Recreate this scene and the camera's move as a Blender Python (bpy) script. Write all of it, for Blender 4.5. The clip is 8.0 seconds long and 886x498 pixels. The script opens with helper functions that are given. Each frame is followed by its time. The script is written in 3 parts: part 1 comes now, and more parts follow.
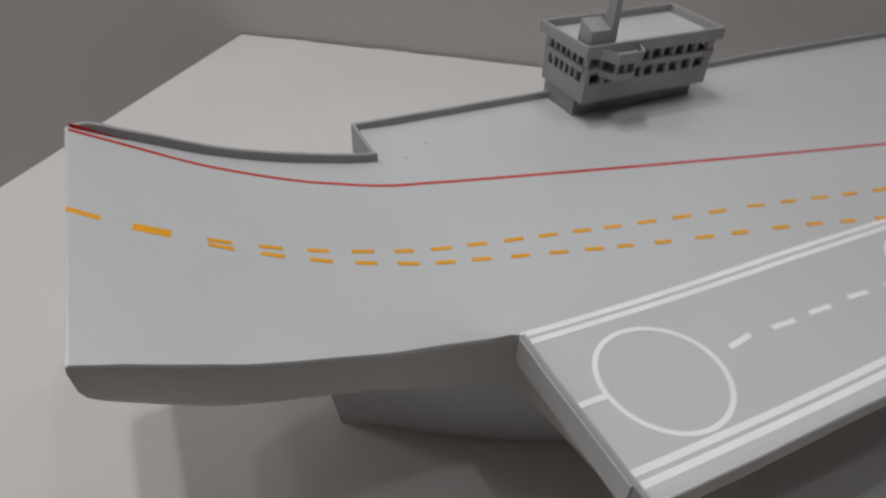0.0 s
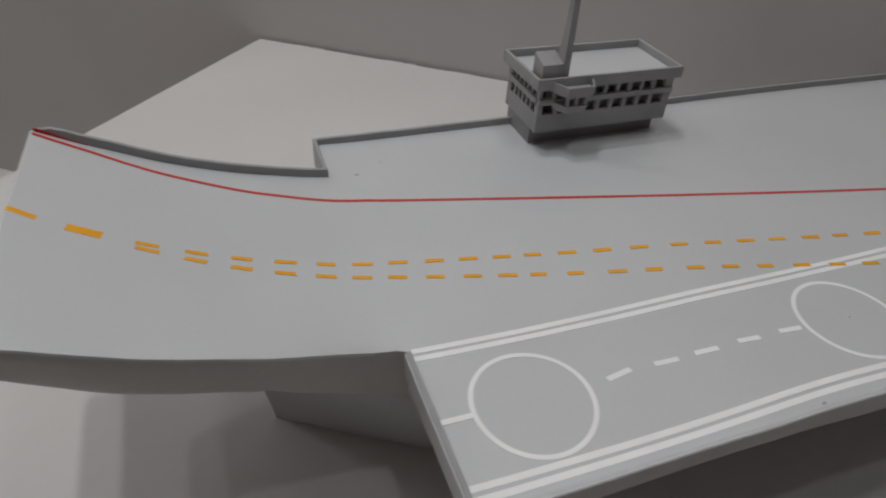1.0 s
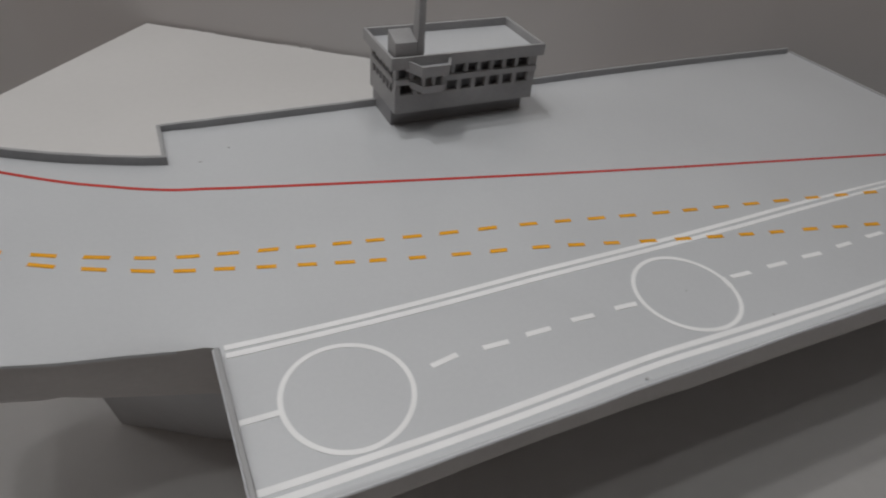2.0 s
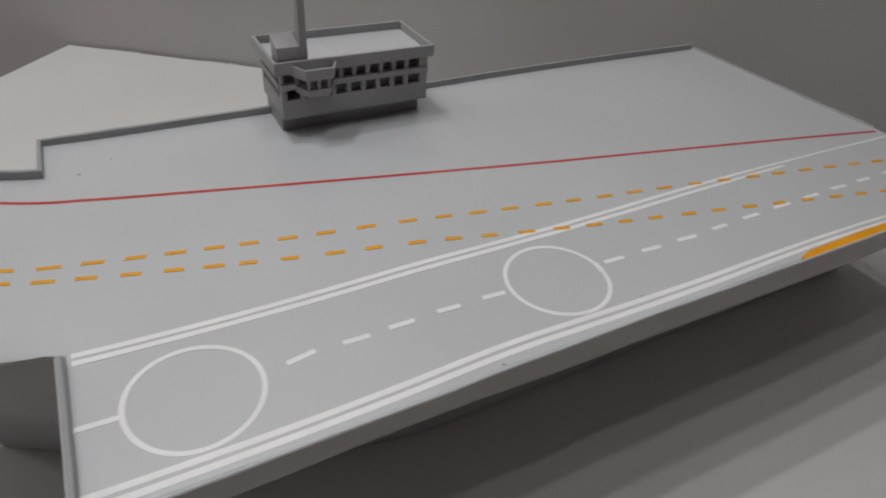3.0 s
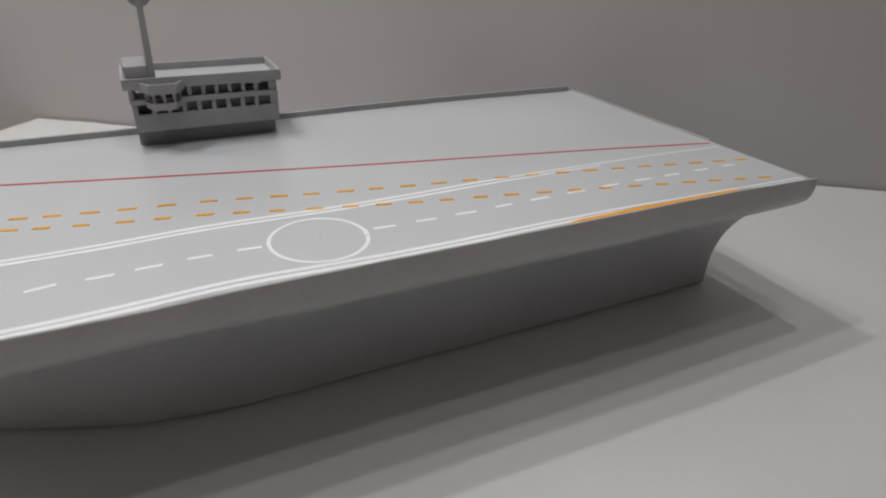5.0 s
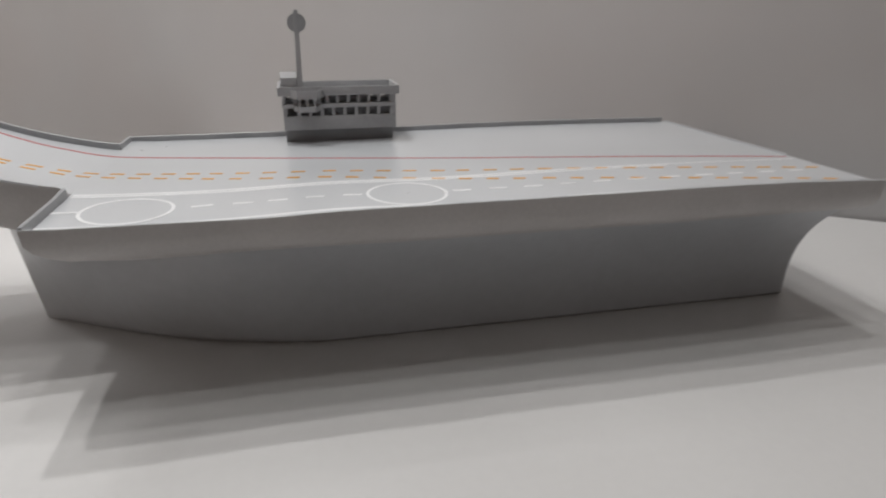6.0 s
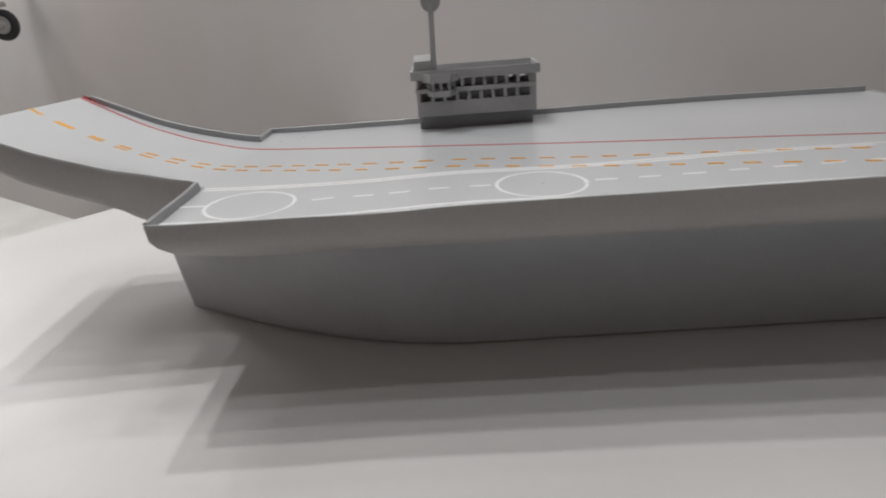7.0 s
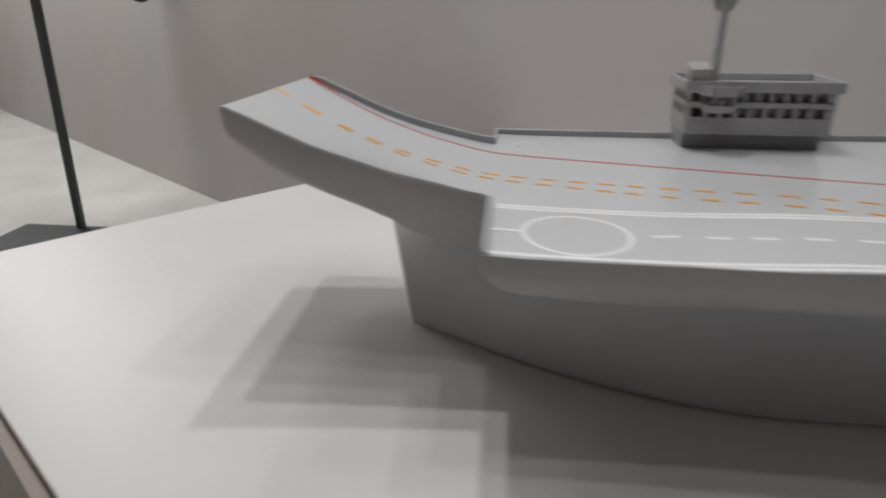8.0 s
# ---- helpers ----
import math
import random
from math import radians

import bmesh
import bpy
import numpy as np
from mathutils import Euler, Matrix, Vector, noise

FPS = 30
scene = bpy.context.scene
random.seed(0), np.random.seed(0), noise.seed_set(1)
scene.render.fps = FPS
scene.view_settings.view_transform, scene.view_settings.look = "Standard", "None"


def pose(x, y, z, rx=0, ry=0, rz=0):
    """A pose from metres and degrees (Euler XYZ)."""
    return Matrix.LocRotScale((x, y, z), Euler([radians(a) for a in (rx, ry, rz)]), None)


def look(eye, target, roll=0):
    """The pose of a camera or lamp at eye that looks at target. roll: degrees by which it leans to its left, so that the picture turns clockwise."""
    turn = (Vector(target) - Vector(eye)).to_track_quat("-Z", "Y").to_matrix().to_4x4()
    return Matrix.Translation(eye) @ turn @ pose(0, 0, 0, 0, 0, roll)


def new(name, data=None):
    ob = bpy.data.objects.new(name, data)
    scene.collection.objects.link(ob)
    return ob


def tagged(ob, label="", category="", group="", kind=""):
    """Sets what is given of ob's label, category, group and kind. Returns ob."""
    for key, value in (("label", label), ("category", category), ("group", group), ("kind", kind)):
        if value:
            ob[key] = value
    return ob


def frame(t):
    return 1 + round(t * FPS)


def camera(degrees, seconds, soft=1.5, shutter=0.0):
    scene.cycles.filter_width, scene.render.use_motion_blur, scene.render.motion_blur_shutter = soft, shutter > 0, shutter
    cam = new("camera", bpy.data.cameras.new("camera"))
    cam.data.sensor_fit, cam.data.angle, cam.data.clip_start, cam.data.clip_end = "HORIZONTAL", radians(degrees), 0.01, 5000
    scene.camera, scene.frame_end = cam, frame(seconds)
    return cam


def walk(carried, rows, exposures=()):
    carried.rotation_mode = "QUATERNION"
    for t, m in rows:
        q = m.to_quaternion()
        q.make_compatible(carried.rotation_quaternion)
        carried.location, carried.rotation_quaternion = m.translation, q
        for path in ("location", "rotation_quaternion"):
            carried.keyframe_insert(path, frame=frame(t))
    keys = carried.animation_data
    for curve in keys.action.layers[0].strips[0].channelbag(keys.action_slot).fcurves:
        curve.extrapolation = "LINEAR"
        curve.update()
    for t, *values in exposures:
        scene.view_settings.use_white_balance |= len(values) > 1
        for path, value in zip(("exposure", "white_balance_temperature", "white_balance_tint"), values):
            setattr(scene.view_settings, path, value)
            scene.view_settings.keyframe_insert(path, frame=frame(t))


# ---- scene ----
cam = camera(70.6, 8.0, soft=2.0, shutter=0.4)
PATH = [
    (0, (-0.221, -0.301, 1.386), (0.455, 1.117, 0.148), 2.1),
    (0.5, (-0.187, -0.356, 1.447), (0.397, 1.14, 0.254), 3.5),
    (1, (-0.117, -0.367, 1.43), (0.452, 1.101, 0.196), 3.6),
    (1.5, (-0.044, -0.369, 1.423), (0.557, 1.067, 0.168), 4.0),
    (2, (0.0, -0.391, 1.417), (0.717, 0.994, 0.165), 5.4),
    (2.2, (0.016, -0.403, 1.419), (0.752, 0.972, 0.167), 4.9),
    (3.3, (0.13, -0.462, 1.396), (0.943, 0.922, 0.202), 4.3),
    (3.5, (0.156, -0.467, 1.386), (0.975, 0.923, 0.205), 4.2),
    (4, (0.22, -0.481, 1.365), (1.031, 1.007, 0.303), 3.3),
    (4.5, (0.298, -0.543, 1.311), (1.09, 0.955, 0.249), 3.3),
    (4.7, (0.307, -0.589, 1.326), (1.1, 0.928, 0.291), 2.2),
    (5.8, (0.281, -0.92, 1.247), (0.833, 0.876, 0.561), 1.7),
    (6, (0.312, -0.905, 1.233), (0.729, 0.918, 0.524), 0.1),
    (6.5, (0.366, -0.85, 1.212), (0.509, 0.999, 0.464), -2.8),
    (7, (0.351, -0.815, 1.212), (0.285, 1.044, 0.479), -4.5),
    (7.5, (0.279, -0.785, 1.223), (0.102, 1.069, 0.496), -3.8),
    (8, (0.028, -0.684, 1.224), (-0.201, 1.154, 0.469), -0.2),
]
walk(cam, [(t, look(eye, target, roll)) for t, eye, target, roll in PATH],
     exposures=[(0.0, 0.07), (0.5, -0.04), (1.0, -0.15), (2.0, -0.11), (3.5, 0.06), (4.0, 0.12), (4.5, 0.26), (5.8, 0.74), (6.2, 0.74), (6.6, 0.69), (7.0, 0.62), (7.5, 0.58), (8.0, 0.44)])

# ---- light ----
world = bpy.data.worlds.new("room_world")
scene.world = world
world.use_nodes = True
world.node_tree.nodes["Background"].inputs[0].default_value = (0.05, 0.05, 0.05, 1)
world.node_tree.nodes["Background"].inputs[1].default_value = 0.0

ROOM = pose(0, 0, 0, 0, 0, -36.5)      # the room's walls stand askew to the ship
CEILING = 4.2
WALL_BACK, WALL_FRONT, WALL_LEFT, WALL_RIGHT = 1.247, -9.0, -9.5, 8.0


def lamp(name, x, y, z, size, watts, colour=(1.0, 0.992, 0.985)):
    data = bpy.data.lights.new(name, "AREA")
    data.shape, data.size, data.energy, data.color = "DISK", size, watts, colour
    ob = new(name, data)
    ob.matrix_world = pose(x, y, z)
    return ob


# ceiling spots over the table, in two rows along the wall and one nearer the hall
LAMP_Z = 3.6
for u, v, watts in ((0.35, -0.52, 3.3), (0.60, 0.12, 4.2), (0.63, 0.68, 5.4), (-0.58, 0.14, 10.0), (-0.56, 0.66, 12.6), (-1.75, 0.22, 4.0), (-1.75, 0.72, 4.6)):
    p = ROOM @ Vector((u, v, LAMP_Z))
    lamp("ceiling_spot", p.x, p.y, p.z, 0.10, watts)
# further spots along the wall, assumed and added to brighten the aircraft's side of the hall
for u in (-8.15, -7.15, -6.15, -5.15, -4.15, -3.4):
    p = ROOM @ Vector((u, 0.512, 2.85))
    lamp("ceiling_spot", p.x, p.y, p.z, 0.45, 9.2)
# warm fill lamp added behind the camera, unseen; the mast's faint wall shadow points to it
front = bpy.data.lights.new("front_fill", "AREA")
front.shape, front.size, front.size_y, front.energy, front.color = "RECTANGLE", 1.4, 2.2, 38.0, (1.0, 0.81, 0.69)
front_lamp = new("front_fill", front)
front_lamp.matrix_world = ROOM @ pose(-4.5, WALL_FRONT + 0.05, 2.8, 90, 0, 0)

# a long strip lamp out in the hall, unseen, added to fill the table's near shadows
strip = bpy.data.lights.new("hall_fill", "AREA")
strip.shape, strip.size, strip.size_y, strip.energy, strip.color = "RECTANGLE", 7.0, 0.2, 3.0, (1.0, 0.91, 0.85)
strip_lamp = new("hall_fill", strip)
strip_lamp.matrix_world = ROOM @ pose(0.3, -2.4, CEILING - 0.05)

# ---- materials ----


def material(name, colour, rough=0.5, metal=0.0, spread=0.06, scale=6.0, fine=90.0, bump=0.02, spec=0.5, tint=None):
    """Painted or plain surface with broad stains, fine grain and a light relief."""
    m = bpy.data.materials.new(name)
    m.use_nodes = True
    nt = m.node_tree
    bsdf = nt.nodes["Principled BSDF"]
    bsdf.inputs["Metallic"].default_value = metal
    bsdf.inputs["Specular IOR Level"].default_value = spec
    co = nt.nodes.new("ShaderNodeTexCoord")
    broad = nt.nodes.new("ShaderNodeTexNoise")
    broad.inputs["Scale"].default_value, broad.inputs["Detail"].default_value = scale, 4
    grain = nt.nodes.new("ShaderNodeTexNoise")
    grain.inputs["Scale"].default_value, grain.inputs["Detail"].default_value = fine, 3
    for n in (broad, grain):
        nt.links.new(co.outputs["Object"], n.inputs["Vector"])
    ramp = nt.nodes.new("ShaderNodeValToRGB")
    lo = [c * (1 - spread) for c in colour]
    hi = [min(1, c * (1 + spread)) for c in (tint or colour)]
    ramp.color_ramp.elements[0].position, ramp.color_ramp.elements[1].position = 0.3, 0.7
    ramp.color_ramp.elements[0].color, ramp.color_ramp.elements[1].color = (*lo, 1), (*hi, 1)
    nt.links.new(broad.outputs["Fac"], ramp.inputs["Fac"])
    mix = nt.nodes.new("ShaderNodeMix")
    mix.data_type, mix.blend_type = "RGBA", "OVERLAY"
    mix.inputs["Factor"].default_value = min(0.5, spread * 1.6)
    nt.links.new(ramp.outputs["Color"], mix.inputs["A"])
    nt.links.new(grain.outputs["Fac"], mix.inputs["B"])
    nt.links.new(mix.outputs["Result"], bsdf.inputs["Base Color"])
    rr = nt.nodes.new("ShaderNodeMapRange")
    rr.inputs["To Min"].default_value, rr.inputs["To Max"].default_value = max(0, rough - 0.06), min(1, rough + 0.06)
    nt.links.new(broad.outputs["Fac"], rr.inputs["Value"])
    nt.links.new(rr.outputs["Result"], bsdf.inputs["Roughness"])
    if bump:
        b = nt.nodes.new("ShaderNodeBump")
        b.inputs["Strength"].default_value, b.inputs["Distance"].default_value = bump, 0.002
        nt.links.new(grain.outputs["Fac"], b.inputs["Height"])
        nt.links.new(b.outputs["Normal"], bsdf.inputs["Normal"])
    return m


M_HULL = material("hull_grey_paint", (0.450, 0.462, 0.484), 0.36, spread=0.04, scale=5, fine=60, bump=0.0)
M_EDGE = material("edging_grey_paint", (0.335, 0.338, 0.345), 0.40, spread=0.05, scale=12, fine=120, bump=0.01)
# shaded copy of the deck grey for faces that don't look up
M_DECK_SHADED = material("deck_grey_shaded", (0.492, 0.474, 0.468), 0.42, spread=0.05, scale=9, fine=160, bump=0.02)
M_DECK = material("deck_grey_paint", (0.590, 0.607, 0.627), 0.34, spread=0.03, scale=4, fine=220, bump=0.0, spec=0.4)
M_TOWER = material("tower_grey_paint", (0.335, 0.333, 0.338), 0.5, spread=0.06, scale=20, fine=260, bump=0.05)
def gloss(m, weight=1.0, rough=0.12, ior=1.55):
    """A clear smooth film on top, as on vinyl tape or gloss paint."""
    b = m.node_tree.nodes["Principled BSDF"]
    b.inputs["Coat Weight"].default_value, b.inputs["Coat Roughness"].default_value, b.inputs["Coat IOR"].default_value = weight, rough, ior


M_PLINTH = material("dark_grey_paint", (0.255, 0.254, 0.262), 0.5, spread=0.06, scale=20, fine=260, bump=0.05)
M_WHITE = material("white_tape", (0.94, 0.945, 0.95), 0.5, spread=0.03, spec=0.1, scale=30, fine=200)
M_ORANGE = material("orange_tape", (0.87, 0.395, 0.002), 0.4, spread=0.05, scale=40, fine=200, spec=0.1)
M_BAR = material("orange_paint", (0.82, 0.345, 0.004), 0.55, spread=0.06, scale=30, fine=160, spec=0.3)
M_RED = material("red_tape", (0.55, 0.032, 0.022), 0.3, spread=0.06, scale=40, fine=200, spec=0.1)
gloss(M_DECK, 1.0, 0.20, 1.55)
gloss(M_WHITE, 1.0, 0.18, 1.55)
for m_tape in (M_ORANGE, M_RED):
    gloss(m_tape, 1.0, 0.14, 1.55)
M_TABLE = material("white_laminate", (0.652, 0.643, 0.634), 0.4, spread=0.03, scale=2.5, fine=60, bump=0.01)
M_PANEL = material("brown_panel", (0.30, 0.252, 0.228), 0.5, spread=0.06, scale=3, fine=50, bump=0.02)
M_WALL = material("grey_wall_paint", (0.475, 0.444, 0.433), 0.65, spread=0.03, scale=1.3, fine=3, bump=0.0, tint=(0.456, 0.447, 0.446))
M_FLOOR = material("pale_floor", (0.64, 0.63, 0.61), 0.45, spread=0.10, scale=2.2, fine=40, bump=0.03)
M_CEIL = material("grey_ceiling", (0.40, 0.40, 0.40), 0.8, spread=0.02, scale=2, fine=30)
M_DARK = material("interior_shade_and_speck", (0.17, 0.168, 0.176), 0.6, spread=0.1, scale=20, fine=100)
M_STEEL = material("dark_painted_steel", (0.030, 0.038, 0.038), 0.45, spread=0.1, scale=8, fine=90)
M_RUBBER = material("black_rubber", (0.016, 0.016, 0.018), 0.7, spread=0.12, scale=20, fine=120)
M_PLANE = material("aircraft_grey_paint", (0.33, 0.32, 0.31), 0.5, spread=0.06, scale=5, fine=80)
M_ALLOY = material("cast_alloy", (0.42, 0.41, 0.40), 0.45, metal=0.4, spread=0.08, scale=20, fine=90)

# ---- building helpers ----


def mesh_of(name, bm, mat, smooth=None):
    bmesh.ops.recalc_face_normals(bm, faces=bm.faces)
    me = bpy.data.meshes.new(name)
    bm.to_mesh(me)
    bm.free()
    me.materials.append(mat)
    if smooth:
        me.shade_smooth()
        me.set_sharp_from_angle(angle=radians(smooth))
    return me


def part(name, bm, mat, parent=None, label="", smooth=None):
    ob = new(name, mesh_of(name, bm, mat, smooth))
    if parent:
        ob.parent = parent
    return tagged(ob, label)


def thing(name, label, category, group="", at=(0, 0, 0)):
    ob = new(name)
    ob.empty_display_size = 0.05
    ob.location = at
    return tagged(ob, label, category, group)


def box(bm, x0, x1, y0, y1, z0, z1, bevel=0.0, m=None):
    made = bmesh.ops.create_cube(bm, size=1)["verts"]
    for v in made:
        v.co = Vector((x0 + (v.co.x + 0.5) * (x1 - x0), y0 + (v.co.y + 0.5) * (y1 - y0), z0 + (v.co.z + 0.5) * (z1 - z0)))
        if m:
            v.co = m @ v.co
    if bevel:
        edges = list({e for v in made for e in v.link_edges})
        bmesh.ops.bevel(bm, geom=edges, offset=bevel, segments=2, affect="EDGES", profile=0.6)
    return bm


def boxes(*rows, bevel=0.0):
    bm = bmesh.new()
    for r in rows:
        box(bm, *r, bevel=bevel)
    return bm


def loft(rings, closed=True, caps=True):
    """Skin over a row of rings with equal counts of points."""
    bm = bmesh.new()
    vs = [[bm.verts.new(p) for p in ring] for ring in rings]
    n = len(rings[0])
    for a, b in zip(vs, vs[1:]):
        for i in range(n if closed else n - 1):
            j = (i + 1) % n
            bm.faces.new((a[i], a[j], b[j], b[i]))
    if caps and closed:
        bm.faces.new(vs[0])
        bm.faces.new(vs[-1])
    return bm


def tube(bm, a, b, r0, r1, seg=20):
    a, b = Vector(a), Vector(b)
    q = (b - a).to_track_quat("Z", "Y").to_matrix().to_4x4()
    bmesh.ops.create_cone(bm, cap_ends=True, segments=seg, radius1=r0, radius2=r1, depth=(b - a).length,
                          matrix=Matrix.Translation((a + b) / 2) @ q)
    return bm


# ---- room ----


def slab(name, x0, x1, y0, y1, z0, z1, mat, label, category):
    bm = bmesh.new()
    box(bm, x0, x1, y0, y1, z0, z1, m=ROOM)
    ob = part(name, bm, mat)
    return tagged(ob, label, category, kind="structure")


slab("floor", WALL_LEFT - 0.2, WALL_RIGHT + 0.2, WALL_FRONT - 0.2, WALL_BACK + 0.2, -0.1, 0, M_FLOOR, "pale grey smooth gallery floor", "floor")
slab("wall_back", WALL_LEFT, WALL_RIGHT, WALL_BACK, WALL_BACK + 0.2, 0, CEILING, M_WALL, "grey painted wall with faint blotches", "wall")
slab("wall_front", WALL_LEFT, WALL_RIGHT, WALL_FRONT - 0.2, WALL_FRONT, 0, CEILING, M_WALL, "plain grey painted wall", "wall")
slab("wall_left", WALL_LEFT - 0.2, WALL_LEFT, WALL_FRONT - 0.2, WALL_BACK + 0.2, 0, CEILING, M_WALL, "plain grey painted wall", "wall")
slab("wall_right", WALL_RIGHT, WALL_RIGHT + 0.2, WALL_FRONT - 0.2, WALL_BACK + 0.2, 0, CEILING, M_WALL, "plain grey painted wall", "wall")
slab("ceiling", WALL_LEFT - 0.2, WALL_RIGHT + 0.2, WALL_FRONT - 0.2, WALL_BACK + 0.2, CEILING, CEILING + 0.1, M_CEIL, "plain grey ceiling", "ceiling")

# ---- display table ----
TABLE = 0.75
table = thing("display_table", "long white laminate display table standing against the wall", "table")


def table_outline():
    """Corners in the room's frame; the left end is cut a little askew."""
    return [(-0.916, 1.238), (3.2, 1.238), (3.2, -0.446), (-1.020, -0.446)]


def prism(points, z0, z1, bevel=0.0):
    bm = bmesh.new()
    low = [bm.verts.new(ROOM @ Vector((x, y, z0))) for x, y in points]
    face = bm.faces.new(low)
    top = bmesh.ops.extrude_face_region(bm, geom=[face])["geom"]
    for v in top:
        if isinstance(v, bmesh.types.BMVert):
            v.co.z = z1
    if bevel:
        bmesh.ops.bevel(bm, geom=list(bm.edges), offset=bevel, segments=3, affect="EDGES")
    return bm


part("tabletop", prism(table_outline(), TABLE - 0.012, TABLE, 0.0015), M_TABLE, table, "white tabletop with thin edge", smooth=30)
inner = [(-0.913, 1.236), (3.197, 1.236), (3.197, -0.443), (-1.017, -0.443)]
for a, b, c, d, nm in ((0, 1, 0.02, 0, "back_panel"), (2, 3, 0.02, 0, "front_panel"), (3, 0, 0.02, 0, "end_panel"), (1, 2, 0.02, 0, "end_panel")):
    p, q = Vector((*inner[a], 0)), Vector((*inner[b], 0))
    side = (q - p).normalized().cross(Vector((0, 0, 1))) * -c
    pts = [p, q, q + side, p + side]
    part(nm, prism([(v.x, v.y) for v in pts], 0.0, TABLE - 0.012), M_PANEL, table)

# torn paper left along the back edge
for u, w, h in ((-0.80, 0.05, 0.002), (-0.745, 0.04, 0.003), (-0.52, 0.06, 0.003), (-0.455, 0.03, 0.004), (-0.33, 0.07, 0.002)):
    bm = bmesh.new()
    pts = [(0, 0), (w * 0.3, h * 0.9), (w * 0.55, h * 0.5), (w * 0.8, h), (w, 0)]
    rows = [[bm.verts.new(ROOM @ Vector((u + x, 1.2365 + d + 0.25 * z, TABLE + z))) for x, z in pts] for d in (0.0, 0.0012)]
    bm.faces.new(rows[0]), bm.faces.new(rows[1])
    for i in range(5):
        j = (i + 1) % 5
        bm.faces.new((rows[0][i], rows[0][j], rows[1][j], rows[1][i]))
    part("paper_scrap", bm, M_TABLE, table, "small torn scrap of white paper")

# ---- ship model ----
DECK = 0.993
STERN = 1.152
FAR, INNER = 0.424, 0.333
ship = thing("aircraft_carrier_model", "grey painted model aircraft carrier with ski-jump bow, on the table", "model ship", at=(0.4, 0.15, TABLE))
SHIP_INV = Matrix.Translation((-0.4, -0.15, -TABLE))


def ship_part(name, bm, mat, label="", smooth=None, parent=None):
    bmesh.ops.transform(bm, matrix=SHIP_INV, verts=bm.verts)
    return part(name, bm, mat, parent or ship, label, smooth)


RAMP_X = [-0.3190, -0.2845, -0.247, -0.206, -0.168, -0.133, -0.104, -0.075, -0.05, -0.02, 0.0, 0.03, 0.06]
RAMP_Z = [0.1070, 0.0892, 0.0722, 0.0534, 0.0395, 0.0285, 0.0208, 0.0145, 0.0085, 0.0035, 0.0015, 0.0003, 0.0]


def smooth_step(a, b, x):
    t = min(1, max(0, (x - a) / (b - a)))
    return t * t * (3 - 2 * t)


SWELL_X = [-0.12, -0.05, 0, 0.05, 0.13, 0.2, 0.26, 0.32, 0.37, 0.43, 0.5, 0.6, 0.7, 0.85, 1.0, 1.15]
SWELL_Z = [0, 0.0014, 0.0038, 0.0031, 0.0015, 0.0013, 0.0026, 0.0050, 0.0052, 0.0036, 0.0024, 0.0025, 0.0038, 0.0038, 0.0030, 0.0012]


def swell(x, y):
    """The deck sheet is not quite flat: it heaves by a few millimetres on its near half."""
    z = sum(float(np.interp(x + d, SWELL_X, SWELL_Z)) for d in (-0.02, -0.01, 0, 0.01, 0.02)) / 5
    far = 0.0032 * math.sin(math.pi * min(1, max(0, (x - 0.45) / 0.68))) * smooth_step(0.22, 0.40, y)
    return z * (1 - smooth_step(0.01, 0.20, y)) + far


def curl(x, y):
    """The inboard edge of the ramp is turned up a little."""
    if x > -0.0005:
        return 0.0
    c = float(np.interp(x, (-0.33, -0.3190, -0.2845, -0.247, -0.206, -0.168, -0.133, -0.104, -0.07, -0.012, -0.0005), (0.007, 0.0075, 0.0127, 0.0148, 0.0168, 0.0187, 0.0192, 0.0193, 0.0195, 0.018, 0.0135)))
    c += 0.0007 * noise.noise(Vector((x * 42, 0.5, 1.2)))
    c = max(0.0, c - 0.0005 - swell(x, 0.0))
    return c * (1 - min(1, max(0, y / INNER))) ** float(np.interp(x, (-0.325, -0.2, -0.1, -0.04, 0), (1, 3, 7, 16, 60))) * math.exp(min(0, y) / 0.015)


def deck_z(x, y):
    """Height of the flight deck: flat aft, rising in the ski jump, its inboard corner a little warped up."""
    x -= 0.008 * smooth_step(-0.24, -0.32, x) * min(1, max(0, 1 - y / INNER))
    z = DECK + sum(float(np.interp(x + d, RAMP_X, RAMP_Z)) for d in (-0.012, -0.006, 0, 0.006, 0.012)) / 5 if x > -0.304 else DECK + float(np.interp(x, RAMP_X, RAMP_Z))
    return z + curl(x, y) + swell(x, y)


def lip(x):
    """Rise of the raised deck edge over the deck beside it."""
    top = float(np.interp(x, (0, 0.16, 0.22, 0.27, 0.33, 0.4, 0.55, 0.7, 0.83, 1.0, 1.15), (0.0125, 0.0110, 0.0095, 0.0095, 0.0115, 0.0125, 0.0122, 0.0132, 0.0140, 0.0128, 0.0070)))
    return top - swell(x, 0.0) + 0.0005 * noise.noise(Vector((x * 38, 4.1, 0)))


def pad_front(y):
    """The forward edge of the side deck runs a little askew."""
    return -0.003 - 0.020 * max(-0.175, y) if y < -0.002 else 0.0


def near_edge(x):
    return float(np.interp(x, (0, 0.1, 0.2, 0.3, 0.4, 0.5, 0.65, 0.83, 1.15), (-0.165, -0.1645, -0.1625, -0.1620, -0.1630, -0.1625, -0.1650, -0.168, -0.165))) + 0.0007 * noise.noise(Vector((x * 14, 2.7, 0)))


# lower hull: a bluff bow, sides flaring out concavely to the deck
HULL_TOP = 0.949
DECK_LOW = 0.943


